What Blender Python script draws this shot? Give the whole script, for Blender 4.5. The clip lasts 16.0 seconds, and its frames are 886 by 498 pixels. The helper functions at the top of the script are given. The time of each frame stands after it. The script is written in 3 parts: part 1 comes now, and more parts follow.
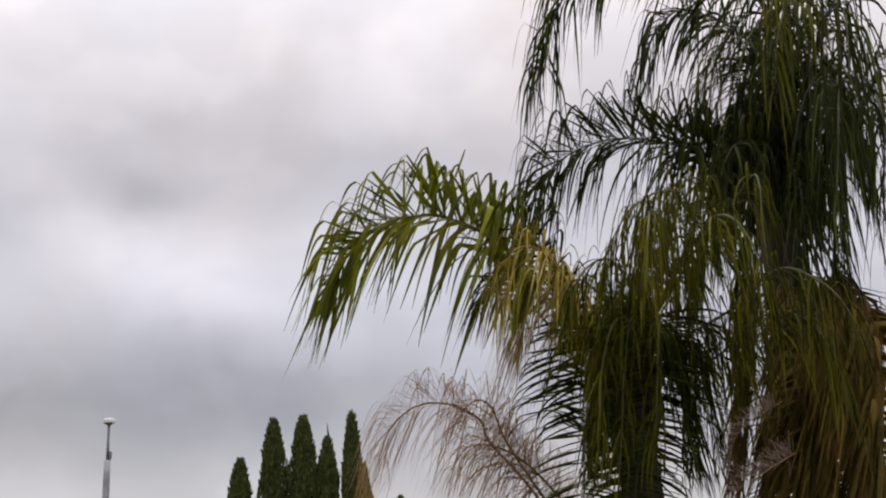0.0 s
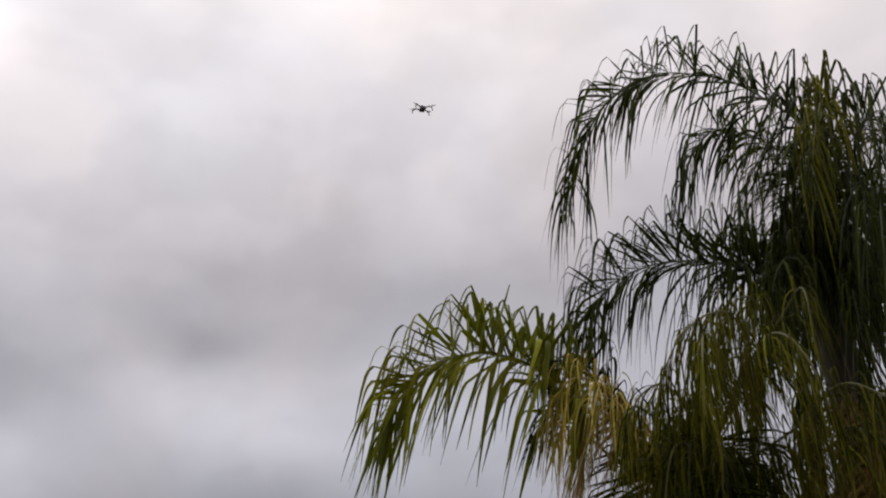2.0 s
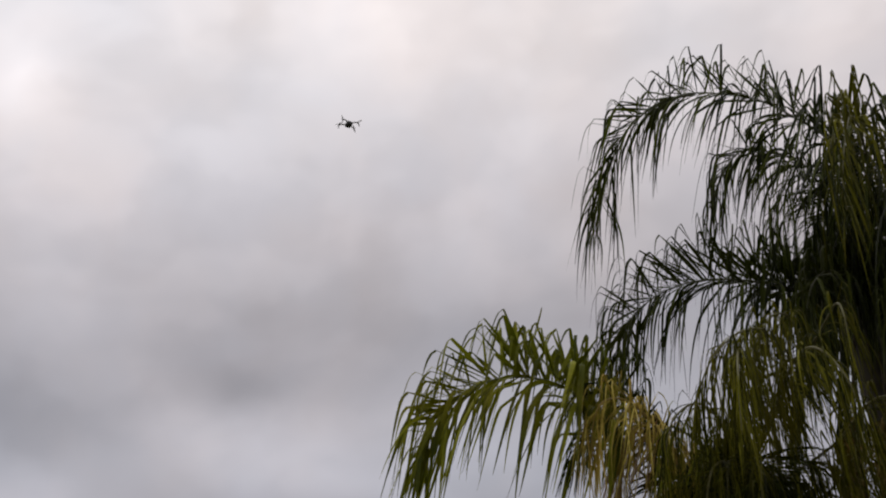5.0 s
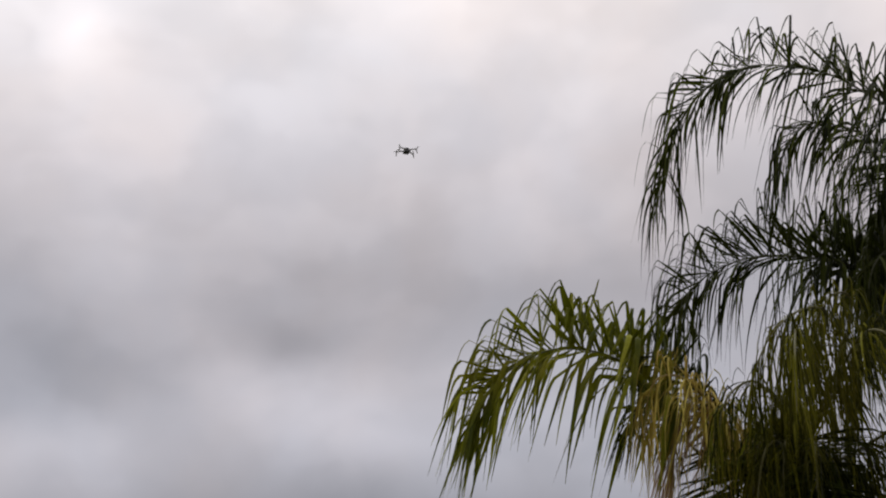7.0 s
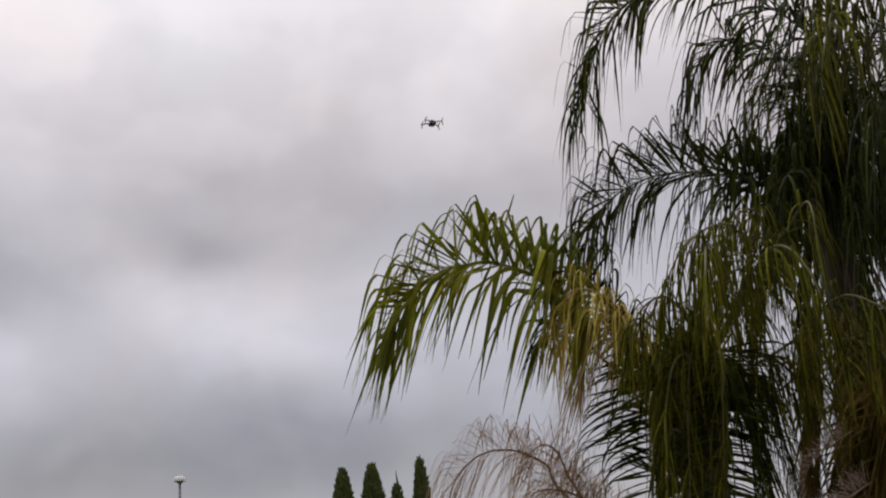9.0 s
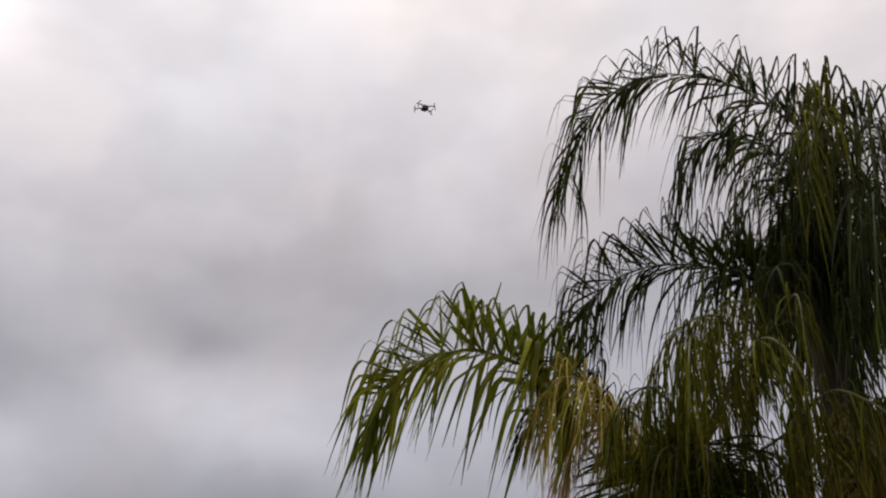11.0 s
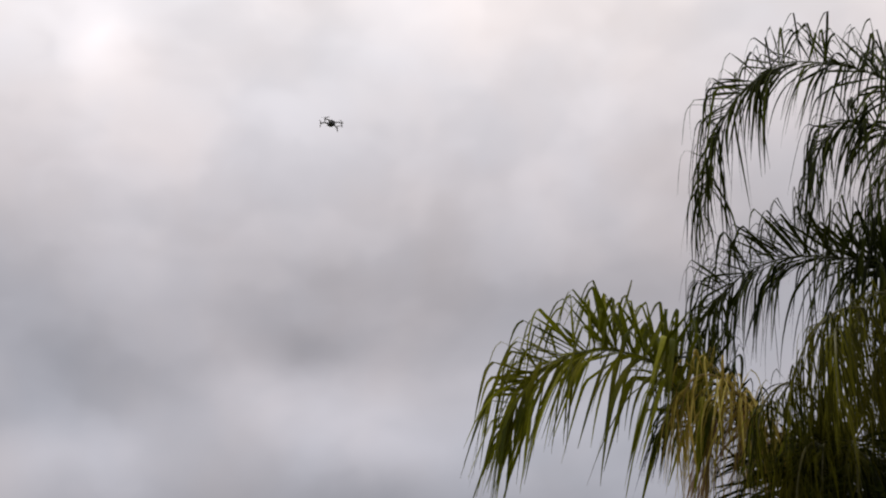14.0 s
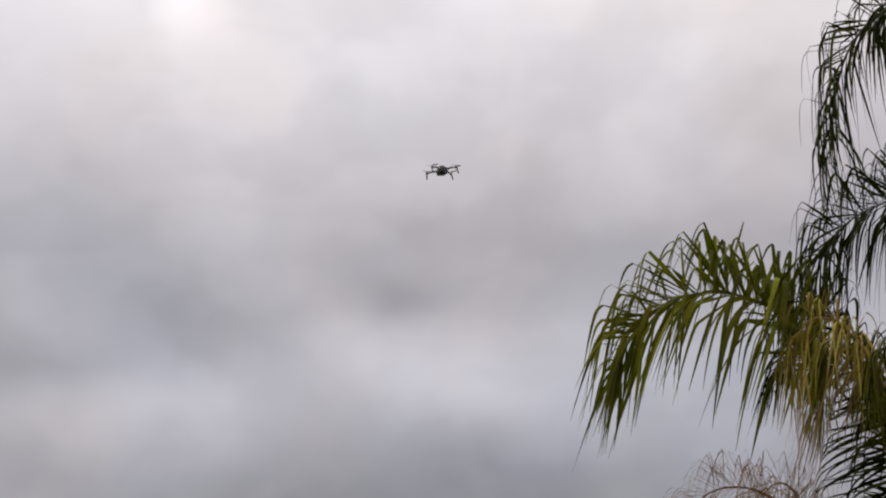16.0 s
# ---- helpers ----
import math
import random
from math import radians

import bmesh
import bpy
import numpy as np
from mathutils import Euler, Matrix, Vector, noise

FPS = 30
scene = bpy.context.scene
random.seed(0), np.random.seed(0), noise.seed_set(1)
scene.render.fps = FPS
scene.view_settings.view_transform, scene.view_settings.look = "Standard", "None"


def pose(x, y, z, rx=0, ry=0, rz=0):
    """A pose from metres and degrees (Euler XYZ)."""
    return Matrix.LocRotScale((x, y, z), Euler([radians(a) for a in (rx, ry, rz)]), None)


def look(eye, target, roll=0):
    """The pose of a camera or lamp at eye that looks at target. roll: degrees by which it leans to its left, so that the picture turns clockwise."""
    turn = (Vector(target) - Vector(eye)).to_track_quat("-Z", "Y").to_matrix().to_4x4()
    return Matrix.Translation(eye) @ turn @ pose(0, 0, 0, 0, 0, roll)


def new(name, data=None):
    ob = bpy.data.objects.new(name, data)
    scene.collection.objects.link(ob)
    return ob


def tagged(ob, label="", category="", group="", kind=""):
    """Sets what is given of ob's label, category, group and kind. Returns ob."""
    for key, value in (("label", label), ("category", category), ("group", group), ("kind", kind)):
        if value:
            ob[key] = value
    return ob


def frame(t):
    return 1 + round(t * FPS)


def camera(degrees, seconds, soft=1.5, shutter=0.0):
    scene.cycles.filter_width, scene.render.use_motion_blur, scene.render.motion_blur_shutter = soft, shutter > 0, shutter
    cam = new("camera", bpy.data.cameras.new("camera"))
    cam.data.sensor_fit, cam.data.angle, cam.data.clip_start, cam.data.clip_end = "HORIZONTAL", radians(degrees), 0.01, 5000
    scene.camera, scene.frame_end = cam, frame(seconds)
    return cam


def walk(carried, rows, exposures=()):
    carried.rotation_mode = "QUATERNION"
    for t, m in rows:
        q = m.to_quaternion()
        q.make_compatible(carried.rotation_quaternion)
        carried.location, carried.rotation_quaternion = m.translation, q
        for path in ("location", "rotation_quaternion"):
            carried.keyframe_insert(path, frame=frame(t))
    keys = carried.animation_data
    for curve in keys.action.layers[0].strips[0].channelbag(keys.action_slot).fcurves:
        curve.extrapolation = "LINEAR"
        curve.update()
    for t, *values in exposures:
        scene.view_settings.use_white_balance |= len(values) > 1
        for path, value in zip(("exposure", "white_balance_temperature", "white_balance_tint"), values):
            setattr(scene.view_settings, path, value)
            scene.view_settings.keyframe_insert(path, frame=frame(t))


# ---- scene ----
# The camera: hand-held at eye height, turned to follow the drone.
cam = camera(40.0, 16.0, soft=2.1)
EYE = (0.0, 0.0, 1.6)


def aim(x, y, z, yaw, pitch, roll):
    return pose(x, y, z, 90 + pitch, roll, yaw)


walk(cam, [
    (0, aim(-0.003, -0.003, 1.601, 0.00, 15.03, 1.50)),
    (0.5, aim(-0.011, -0.024, 1.599, -0.18, 15.30, 2.05)),
    (1, aim(-0.002, -0.043, 1.599, -0.14, 17.97, 3.68)),
    (1.5, aim(0.012, -0.052, 1.588, 1.94, 19.85, 3.64)),
    (2, aim(0.041, -0.018, 1.622, 3.73, 21.42, 4.35)),
    (2.5, aim(0.054, -0.024, 1.615, 4.67, 22.37, 4.74)),
    (3, aim(0.055, -0.050, 1.578, 4.74, 24.87, 4.52)),
    (3.2, aim(0.051, -0.055, 1.571, 4.65, 24.29, 4.93)),
    (5.5, aim(0.050, 0.011, 1.558, 6.17, 22.96, 4.70)),
    (6, aim(0.044, 0.027, 1.574, 6.90, 22.31, 3.72)),
    (6.5, aim(0.026, 0.022, 1.590, 7.42, 21.97, 2.37)),
    (7, aim(0.027, 0.020, 1.613, 7.45, 21.62, 2.84)),
    (7.5, aim(0.023, 0.011, 1.633, 6.78, 18.70, 3.24)),
    (8, aim(0.004, -0.015, 1.635, 5.94, 18.30, 3.25)),
    (8.5, aim(0.007, -0.019, 1.636, 4.44, 17.66, 4.27)),
    (8.7, aim(0.009, -0.017, 1.635, 3.81, 17.15, 4.21)),
    (10.8, aim(0.109, 0.040, 1.606, 3.45, 20.04, 2.82)),
    (11, aim(0.103, 0.041, 1.602, 3.32, 21.52, 2.74)),
    (11.5, aim(0.081, 0.049, 1.605, 3.69, 22.52, 3.14)),
    (12, aim(0.084, 0.045, 1.624, 4.09, 24.17, 2.38)),
    (12.5, aim(0.073, 0.038, 1.615, 5.43, 24.31, 2.47)),
    (13, aim(0.049, 0.056, 1.609, 5.48, 23.55, 2.93)),
    (13.5, aim(0.004, 0.076, 1.609, 6.72, 23.03, 2.85)),
    (14, aim(-0.057, 0.076, 1.601, 8.19, 21.98, 2.48)),
    (14.5, aim(-0.083, 0.060, 1.594, 10.17, 19.90, 1.98)),
    (15, aim(-0.100, 0.059, 1.596, 11.57, 20.25, 1.62)),
    (15.5, aim(-0.125, 0.067, 1.565, 12.90, 19.91, 2.55)),
    (16, aim(-0.146, 0.061, 1.586, 12.39, 19.73, 1.61)),
], exposures=[(0, 0.5), (0.6, 0.48), (1.2, 0.3), (2, 0.08), (2.5, 0.03), (3, -0.16), (5.5, -0.1), (7, 0.0), (8.5, 0.2), (11, 0.05), (12.5, -0.13), (13.5, -0.07), (14.5, 0.02), (16, 0.02)])

# ---- light: an overcast sky ----
SUN_DIR = Vector((-0.45, 0.45, 1.0)).normalized()
world = bpy.data.worlds.new("sky")
scene.world = world
world.use_nodes = True
wn, wl = world.node_tree.nodes, world.node_tree.links
sky = wn.new("ShaderNodeTexSky")
sky.sky_type = "NISHITA"
sky.sun_disc = False
sky.sun_elevation = math.asin(SUN_DIR.z)
sky.sun_rotation = math.atan2(SUN_DIR.x, SUN_DIR.y)
wl.new(sky.outputs[0], wn["Background"].inputs[0])
wn["Background"].inputs[1].default_value = 0.1

sun_data = bpy.data.lights.new("sun", "SUN")
sun_data.energy = 5.0
sun_data.angle = radians(25)
sun_data.color = (1.0, 0.97, 0.92)
sun = new("sun", sun_data)
sun.matrix_world = look(SUN_DIR * 100, (0, 0, 0))


# ---- materials ----
class Nodes:
    """A short way to write a node tree."""

    def __init__(self, name):
        self.mat = bpy.data.materials.new(name)
        self.mat.use_nodes = True
        self.n, self.l = self.mat.node_tree.nodes, self.mat.node_tree.links
        self.bsdf = self.n["Principled BSDF"]
        self.out = self.n["Material Output"]

    def put(self, socket, value):
        if isinstance(value, bpy.types.NodeSocket):
            self.l.new(value, socket)
        else:
            socket.default_value = value

    def math(self, op, a, b=0.0, c=0.0, clamp=False):
        node = self.n.new("ShaderNodeMath")
        node.operation, node.use_clamp = op, clamp
        for socket, value in zip(node.inputs, (a, b, c)):
            self.put(socket, value)
        return node.outputs[0]

    def vec(self, op, a, b=(0, 0, 0)):
        node = self.n.new("ShaderNodeVectorMath")
        node.operation = op
        self.put(node.inputs[0], a)
        self.put(node.inputs[1], b)
        return node.outputs["Value"] if op in ("LENGTH", "DOT_PRODUCT", "DISTANCE") else node.outputs["Vector"]

    def noise(self, where, scale, detail=3.0, rough=0.5, colour=False):
        node = self.n.new("ShaderNodeTexNoise")
        self.put(node.inputs["Vector"], where)
        node.inputs["Scale"].default_value = scale
        node.inputs["Detail"].default_value = detail
        node.inputs["Roughness"].default_value = rough
        return node.outputs["Color" if colour else "Fac"]

    def ramp(self, fac, stops, smooth=False):
        node = self.n.new("ShaderNodeValToRGB")
        self.put(node.inputs[0], fac)
        ramp = node.color_ramp
        ramp.interpolation = "B_SPLINE" if smooth else "LINEAR"
        while len(ramp.elements) < len(stops):
            ramp.elements.new(0.5)
        for e, (at, colour) in zip(ramp.elements, stops):
            e.position, e.color = at, (*colour, 1)
        return node.outputs[0]

    def mix(self, fac, a, b, blend="MIX"):
        node = self.n.new("ShaderNodeMix")
        node.data_type, node.blend_type = "RGBA", blend
        self.put(node.inputs[0], fac)
        for socket, value in ((node.inputs[6], a), (node.inputs[7], b)):
            self.put(socket, value if isinstance(value, bpy.types.NodeSocket) else (*value, 1))
        return node.outputs[2]

    def place(self, which="Object"):
        return self.n.new("ShaderNodeTexCoord").outputs[which]

    def island(self):
        """A random number for each loose piece and each object."""
        each = self.n.new("ShaderNodeNewGeometry").outputs["Random Per Island"]
        return self.math("FRACT", self.math("ADD", each, self.n.new("ShaderNodeObjectInfo").outputs["Random"]))

    def bump(self, height, strength, distance=0.01):
        node = self.n.new("ShaderNodeBump")
        node.inputs["Strength"].default_value = strength
        node.inputs["Distance"].default_value = distance
        self.put(node.inputs["Height"], height)
        self.put(self.bsdf.inputs["Normal"], node.outputs[0])


def leaf_material(name, dark, light, tip, through_colour, rough=0.5, share=0.22, gloss=0.08):
    """Leaf blades: each one of its own tint, streaked along, a little light passing through."""
    k = Nodes(name)
    where = k.place()
    tint = k.mix(k.math("POWER", k.island(), 2.6), dark, light)
    patch = k.noise(where, 3.0, 2.0)
    tint = k.mix(k.math("MULTIPLY", k.math("SUBTRACT", patch, 0.45, clamp=True), 2.2, clamp=True), tint, tip)
    grain = k.noise(where, 60.0, 2.0)
    tint = k.mix(0.5, tint, k.ramp(grain, [(0.3, (0.6, 0.6, 0.6)), (0.7, (1.2, 1.2, 1.2))]), "MULTIPLY")
    k.put(k.bsdf.inputs["Base Color"], tint)
    k.bsdf.inputs["Roughness"].default_value = rough
    k.bsdf.inputs["Specular IOR Level"].default_value = gloss
    glow = k.n.new("ShaderNodeBsdfTranslucent")
    k.put(glow.inputs[0], k.mix(0.5, tint, through_colour))
    both = k.n.new("ShaderNodeMixShader")
    both.inputs[0].default_value = share
    k.l.new(k.bsdf.outputs[0], both.inputs[1])
    k.l.new(glow.outputs[0], both.inputs[2])
    k.l.new(both.outputs[0], k.out.inputs[0])
    return k.mat


# GREEN's near-black end puts the shade inside the crowns into the leaf colour
GREEN = leaf_material("palm_green_shade", (0.008, 0.011, 0.002), (0.092, 0.115, 0.016), (0.05, 0.055, 0.008), (0.085, 0.115, 0.008), 0.45, 0.1, 0.06)
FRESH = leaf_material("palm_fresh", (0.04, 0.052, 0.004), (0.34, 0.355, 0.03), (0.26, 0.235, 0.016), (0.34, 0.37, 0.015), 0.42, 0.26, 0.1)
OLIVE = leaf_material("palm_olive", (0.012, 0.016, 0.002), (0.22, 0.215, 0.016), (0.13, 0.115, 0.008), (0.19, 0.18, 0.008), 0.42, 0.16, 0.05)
YELLOW = leaf_material("palm_yellow", (0.34, 0.25, 0.045), (0.74, 0.62, 0.15), (0.55, 0.38, 0.08), (0.45, 0.35, 0.06))
DEAD = leaf_material("palm_dead", (0.28, 0.18, 0.11), (0.6, 0.45, 0.33), (0.42, 0.22, 0.08), (0.5, 0.35, 0.2), 0.7, 0.35)
SKIRT = leaf_material("palm_skirt", (0.07, 0.054, 0.014), (0.25, 0.18, 0.045), (0.26, 0.14, 0.04), (0.18, 0.12, 0.03), 0.75, 0.12)
PALE = leaf_material("palm_pale", (0.4, 0.3, 0.27), (0.6, 0.48, 0.45), (0.45, 0.3, 0.24), (0.5, 0.35, 0.3), 0.7, 0.2)


def plain(name, colour, rough=0.6, metal=0.0, wear=0.25, scale=8.0, bump=0.2):
    k = Nodes(name)
    where = k.place()
    big = k.noise(where, scale, 4.0)
    fine = k.noise(where, scale * 12, 3.0)
    dark = tuple(c * (1 - wear) for c in colour)
    tint = k.mix(k.ramp(big, [(0.35, (0, 0, 0)), (0.65, (1, 1, 1))]), dark, colour)
    tint = k.mix(0.3, tint, k.ramp(fine, [(0.3, (0.7, 0.7, 0.7)), (0.7, (1.1, 1.1, 1.1))]), "MULTIPLY")
    k.put(k.bsdf.inputs["Base Color"], tint)
    k.put(k.bsdf.inputs["Roughness"], k.math("MULTIPLY_ADD", fine, 0.2, rough - 0.1, clamp=True))
    k.bsdf.inputs["Metallic"].default_value = metal
    k.bump(fine, bump, 0.004)
    return k.mat


STEM = {
    GREEN.name: plain("green_stalk", (0.06, 0.065, 0.02), 0.5),
    FRESH.name: plain("fresh_stalk", (0.11, 0.12, 0.03), 0.5),
    OLIVE.name: plain("olive_stalk", (0.13, 0.12, 0.03), 0.5),
    YELLOW.name: plain("yellow_stalk", (0.34, 0.24, 0.06), 0.55),
    DEAD.name: plain("brown_stalk", (0.3, 0.16, 0.05), 0.75),
    SKIRT.name: plain("skirt_stalk", (0.06, 0.036, 0.014), 0.8),
    PALE.name: plain("pale_stalk", (0.45, 0.3, 0.2), 0.75),
}
BARK = plain("palm_bark", (0.055, 0.045, 0.033), 0.9, 0, 0.5, 5.0, 0.8)
SHEATH = plain("old_leaf_bases", (0.045, 0.035, 0.016), 0.9, 0, 0.5, 12.0, 0.8)
SHELL = plain("dark_grey_shell", (0.02, 0.02, 0.022), 0.45, 0, 0.3, 30.0, 0.1)
ARM = plain("grey_arm_plastic", (0.45, 0.45, 0.46), 0.5, 0, 0.2, 40.0, 0.1)
BLADE = plain("rotor_plastic", (0.5, 0.5, 0.5), 0.4, 0, 0.2, 40.0, 0.05)
LENS = plain("camera_glass", (0.015, 0.015, 0.02), 0.1, 0, 0.1, 50.0, 0.02)
STEEL = plain("galvanised_steel", (0.42, 0.43, 0.45), 0.5, 0.6, 0.25, 3.0, 0.15)
WHITE = plain("white_lamp_housing", (0.8, 0.8, 0.8), 0.45, 0, 0.1, 6.0, 0.1)
GREY = plain("grey_bracket", (0.2, 0.21, 0.23), 0.5, 0.3, 0.2, 8.0, 0.1)
CYPRESS = leaf_material("cypress_green", (0.05, 0.066, 0.02), (0.13, 0.155, 0.045), (0.14, 0.14, 0.045), (0.08, 0.1, 0.03), 0.7, 0.14)
CYPRESS_DRY = leaf_material("cypress_dry", (0.18, 0.12, 0.035), (0.42, 0.29, 0.09), (0.24, 0.13, 0.05), (0.3, 0.2, 0.06), 0.8, 0.12)


def ground_material():
    k = Nodes("dry_lawn")
    where = k.place()
    tint = k.ramp(k.noise(where, 0.35, 6.0, 0.6), [(0.3, (0.05, 0.06, 0.022)), (0.55, (0.1, 0.1, 0.045)), (0.75, (0.17, 0.14, 0.09))])
    fine = k.noise(where, 25.0, 4.0, 0.7)
    k.put(k.bsdf.inputs["Base Color"], k.mix(0.5, tint, k.ramp(fine, [(0.3, (0.5, 0.5, 0.5)), (0.7, (1.2, 1.2, 1.2))]), "MULTIPLY"))
    k.bsdf.inputs["Roughness"].default_value = 0.95
    k.bump(fine, 0.6, 0.03)
    return k.mat


def toward(az, el):
    """The unit way at that bearing (degrees to the left of ahead) and height."""
    a, e = radians(az), radians(el)
    return (-math.sin(a) * math.cos(e), math.cos(a) * math.cos(e), math.sin(e))


def cloud_material():
    """A closed cloud layer: brighter overhead, darker folds, lit from within by the hidden sun."""
    k = Nodes("cloud_layer")
    p = k.vec("NORMALIZE", k.place())
    warp = k.vec("SUBTRACT", k.noise(p, 5.0, 3.0, 0.5, colour=True), (0.5, 0.5, 0.5))
    q = k.vec("ADD", p, k.vec("MULTIPLY", warp, (0.06, 0.06, 0.04)))
    warp2 = k.vec("SUBTRACT", k.noise(p, 16.0, 3.0, 0.55, colour=True), (0.5, 0.5, 0.5))
    q = k.vec("ADD", q, k.vec("MULTIPLY", warp2, (0.022, 0.022, 0.016)))
    split = k.n.new("ShaderNodeSeparateXYZ")
    k.l.new(q, split.inputs[0])
    base = k.ramp(k.math("MAXIMUM", split.outputs[2], 0.0), [
        (0.0, (0.43, 0.415, 0.43)), (0.09, (0.385, 0.37, 0.39)), (0.16, (0.38, 0.365, 0.395)), (0.25, (0.485, 0.465, 0.495)),
        (0.33, (0.455, 0.428, 0.445)), (0.43, (0.68, 0.632, 0.642)), (0.54, (0.91, 0.858, 0.86)), (1.0, (0.98, 0.94, 0.93))])
    level = k.math("ADD", 0.0, 0.0)
    for az, el, wide, tall, gain in CLOUDS:
        d = k.vec("SUBTRACT", q, toward(az, el))
        d = k.vec("DIVIDE", d, (radians(wide), radians(wide), radians(tall)))
        fall = k.math("EXPONENT", k.math("MULTIPLY", k.vec("DOT_PRODUCT", d, d), -0.5))
        level = k.math("MULTIPLY_ADD", fall, gain, level)
    soft = k.math("SUBTRACT", k.noise(q, 7.0, 3.5, 0.5), 0.5)
    fine = k.math("SUBTRACT", k.noise(q, 26.0, 4.0, 0.6), 0.5)
    billow = k.noise(k.vec("MULTIPLY", q, (1, 1, 1.6)), 10.0, 2.5, 0.5)
    edge = k.n.new("ShaderNodeMapRange")
    edge.interpolation_type = "SMOOTHERSTEP"
    for socket, value in zip(edge.inputs, (billow, 0.36, 0.64, -0.5, 0.5)):
        k.put(socket, value)
    level = k.math("MULTIPLY_ADD", soft, 0.42, level)
    level = k.math("MULTIPLY_ADD", edge.outputs[0], 0.09, level)
    level = k.math("MULTIPLY_ADD", fine, 0.035, level)
    gain = k.math("ADD", level, 1.0)
    glow = k.n.new("ShaderNodeEmission")
    tint = k.ramp(k.noise(q, 5.5, 3.0), [(0.35, (0.975, 0.995, 1.025)), (0.65, (1.03, 0.995, 0.975))])
    k.l.new(k.mix(1.0, base, tint, "MULTIPLY"), glow.inputs[0])
    k.l.new(gain, glow.inputs[1])
    thin = k.n.new("ShaderNodeBsdfTransparent")
    both = k.n.new("ShaderNodeMixShader")
    both.inputs[0].default_value = 0.08
    k.l.new(glow.outputs[0], both.inputs[1])
    k.l.new(thin.outputs[0], both.inputs[2])
    k.l.new(both.outputs[0], k.out.inputs[0])
    return k.mat


# folds of the cloud: bearing, height, width, depth in degrees, brighter or darker
CLOUDS = [
    (24.4, 31.0, 1.2, 1.0, 0.24), (21.5, 26.5, 4, 2, 0.06), (22.0, 21.0, 2.5, 1.8, 0.1), (31.0, 14.0, 4, 1.0, -0.3),
    (27.5, 16.9, 4, 1.6, -0.15), (26.0, 12.5, 5, 1.2, 0.24), (12.5, 13.8, 2.5, 1.5, 0.25), (10.9, 10.0, 3, 1.0, -0.2),
    (8.1, 12.5, 2, 0.9, 0.13), (3.0, 20.0, 4, 2, -0.05), (14.4, 17.3, 1.6, 0.8, -0.2), (10.5, 17.8, 3, 0.8, -0.06),
    (31.8, 22.0, 4, 2.5, -0.06), (23.5, 16.5, 3, 1.2, -0.1), (5.0, 36.5, 5, 2, 0.15), (16.5, 15.6, 2, 1.2, 0.13),
    (13.0, 21.0, 5, 1.5, -0.07), (13.8, 7.4, 9, 1.5, -0.36), (17.3, 3.8, 6, 0.8, 0.06), (6.0, 16.0, 5, 3, 0.07),
]


# ---- building helpers ----
def mesh_of(name, verts, faces, material, smooth=True):
    me = bpy.data.meshes.new(name)
    me.from_pydata(verts, [], faces)
    me.materials.append(material)
    if smooth:
        me.polygons.foreach_set("use_smooth", [True] * len(me.polygons))
    me.update()
    return me


def piece(name, verts, faces, material, parent=None, label="", smooth=True):
    """One mesh object under a thing or a part."""
    ob = new(name, mesh_of(name, verts, faces, material, smooth))
    ob.parent = parent
    return tagged(ob, label) if label else ob


def part(name, bm, material, parent, label="", smooth=True):
    me = bpy.data.meshes.new(name)
    bm.to_mesh(me)
    bm.free()
    me.materials.append(material)
    if smooth:
        me.polygons.foreach_set("use_smooth", [True] * len(me.polygons))
    ob = new(name, me)
    ob.parent = parent
    return tagged(ob, label) if label else ob


def tube(points, radii, sides=8):
    """A closed tapered tube along points."""
    verts, faces = [], []
    last = None
    for i, p in enumerate(points):
        a, b = points[max(i - 1, 0)], points[min(i + 1, len(points) - 1)]
        t = (b - a).normalized()
        u = t.cross(Vector((0, 0, 1)) if abs(t.z) < 0.9 else Vector((1, 0, 0))).normalized() if last is None else (last - t * last.dot(t)).normalized()
        last, v = u, t.cross(u)
        for k in range(sides):
            w = 2 * math.pi * k / sides
            verts.append(p + (u * math.cos(w) + v * math.sin(w)) * radii[i])
        if i:
            o = (i - 1) * sides
            faces += [(o + k, o + (k + 1) % sides, o + sides + (k + 1) % sides, o + sides + k) for k in range(sides)]
    faces.append(tuple(range(sides))[::-1])
    faces.append(tuple(len(verts) - sides + k for k in range(sides)))
    return verts, faces


def spline(points, steps):
    """A smooth line through points."""
    ps = [Vector(p) for p in points]
    ps = [ps[0] * 2 - ps[1]] + ps + [ps[-1] * 2 - ps[-2]]
    line = []
    for i in range(1, len(ps) - 2):
        a, b, c, d = ps[i - 1:i + 3]
        for k in range(steps):
            t = k / steps
            line.append(0.5 * (2 * b + (c - a) * t + (2 * a - 5 * b + 4 * c - d) * t * t + (3 * b - a - 3 * c + d) * t ** 3))
    line.append(ps[-2])
    return line


# ---- ground and sky ----
def make_ground():
    rings, sides = [0, 4, 8, 14, 25, 50, 100, 250, 600, 1490], 48
    verts, faces = [(0, 0, 0)], []
    for r in rings[1:]:
        for k in range(sides):
            w = 2 * math.pi * k / sides
            x, y = r * math.cos(w), r * math.sin(w)
            verts.append((x, y, 0.06 * noise.noise((x * 0.15, y * 0.15, 0)) if r < 200 else 0.0))
    faces += [(0, 1 + k, 1 + (k + 1) % sides) for k in range(sides)]
    for i in range(len(rings) - 2):
        o = 1 + i * sides
        faces += [(o + k, o + sides + k, o + sides + (k + 1) % sides, o + (k + 1) % sides) for k in range(sides)]
    tagged(piece("ground", verts, faces, ground_material()), "dry patchy lawn running out to the horizon", "ground", kind="structure")


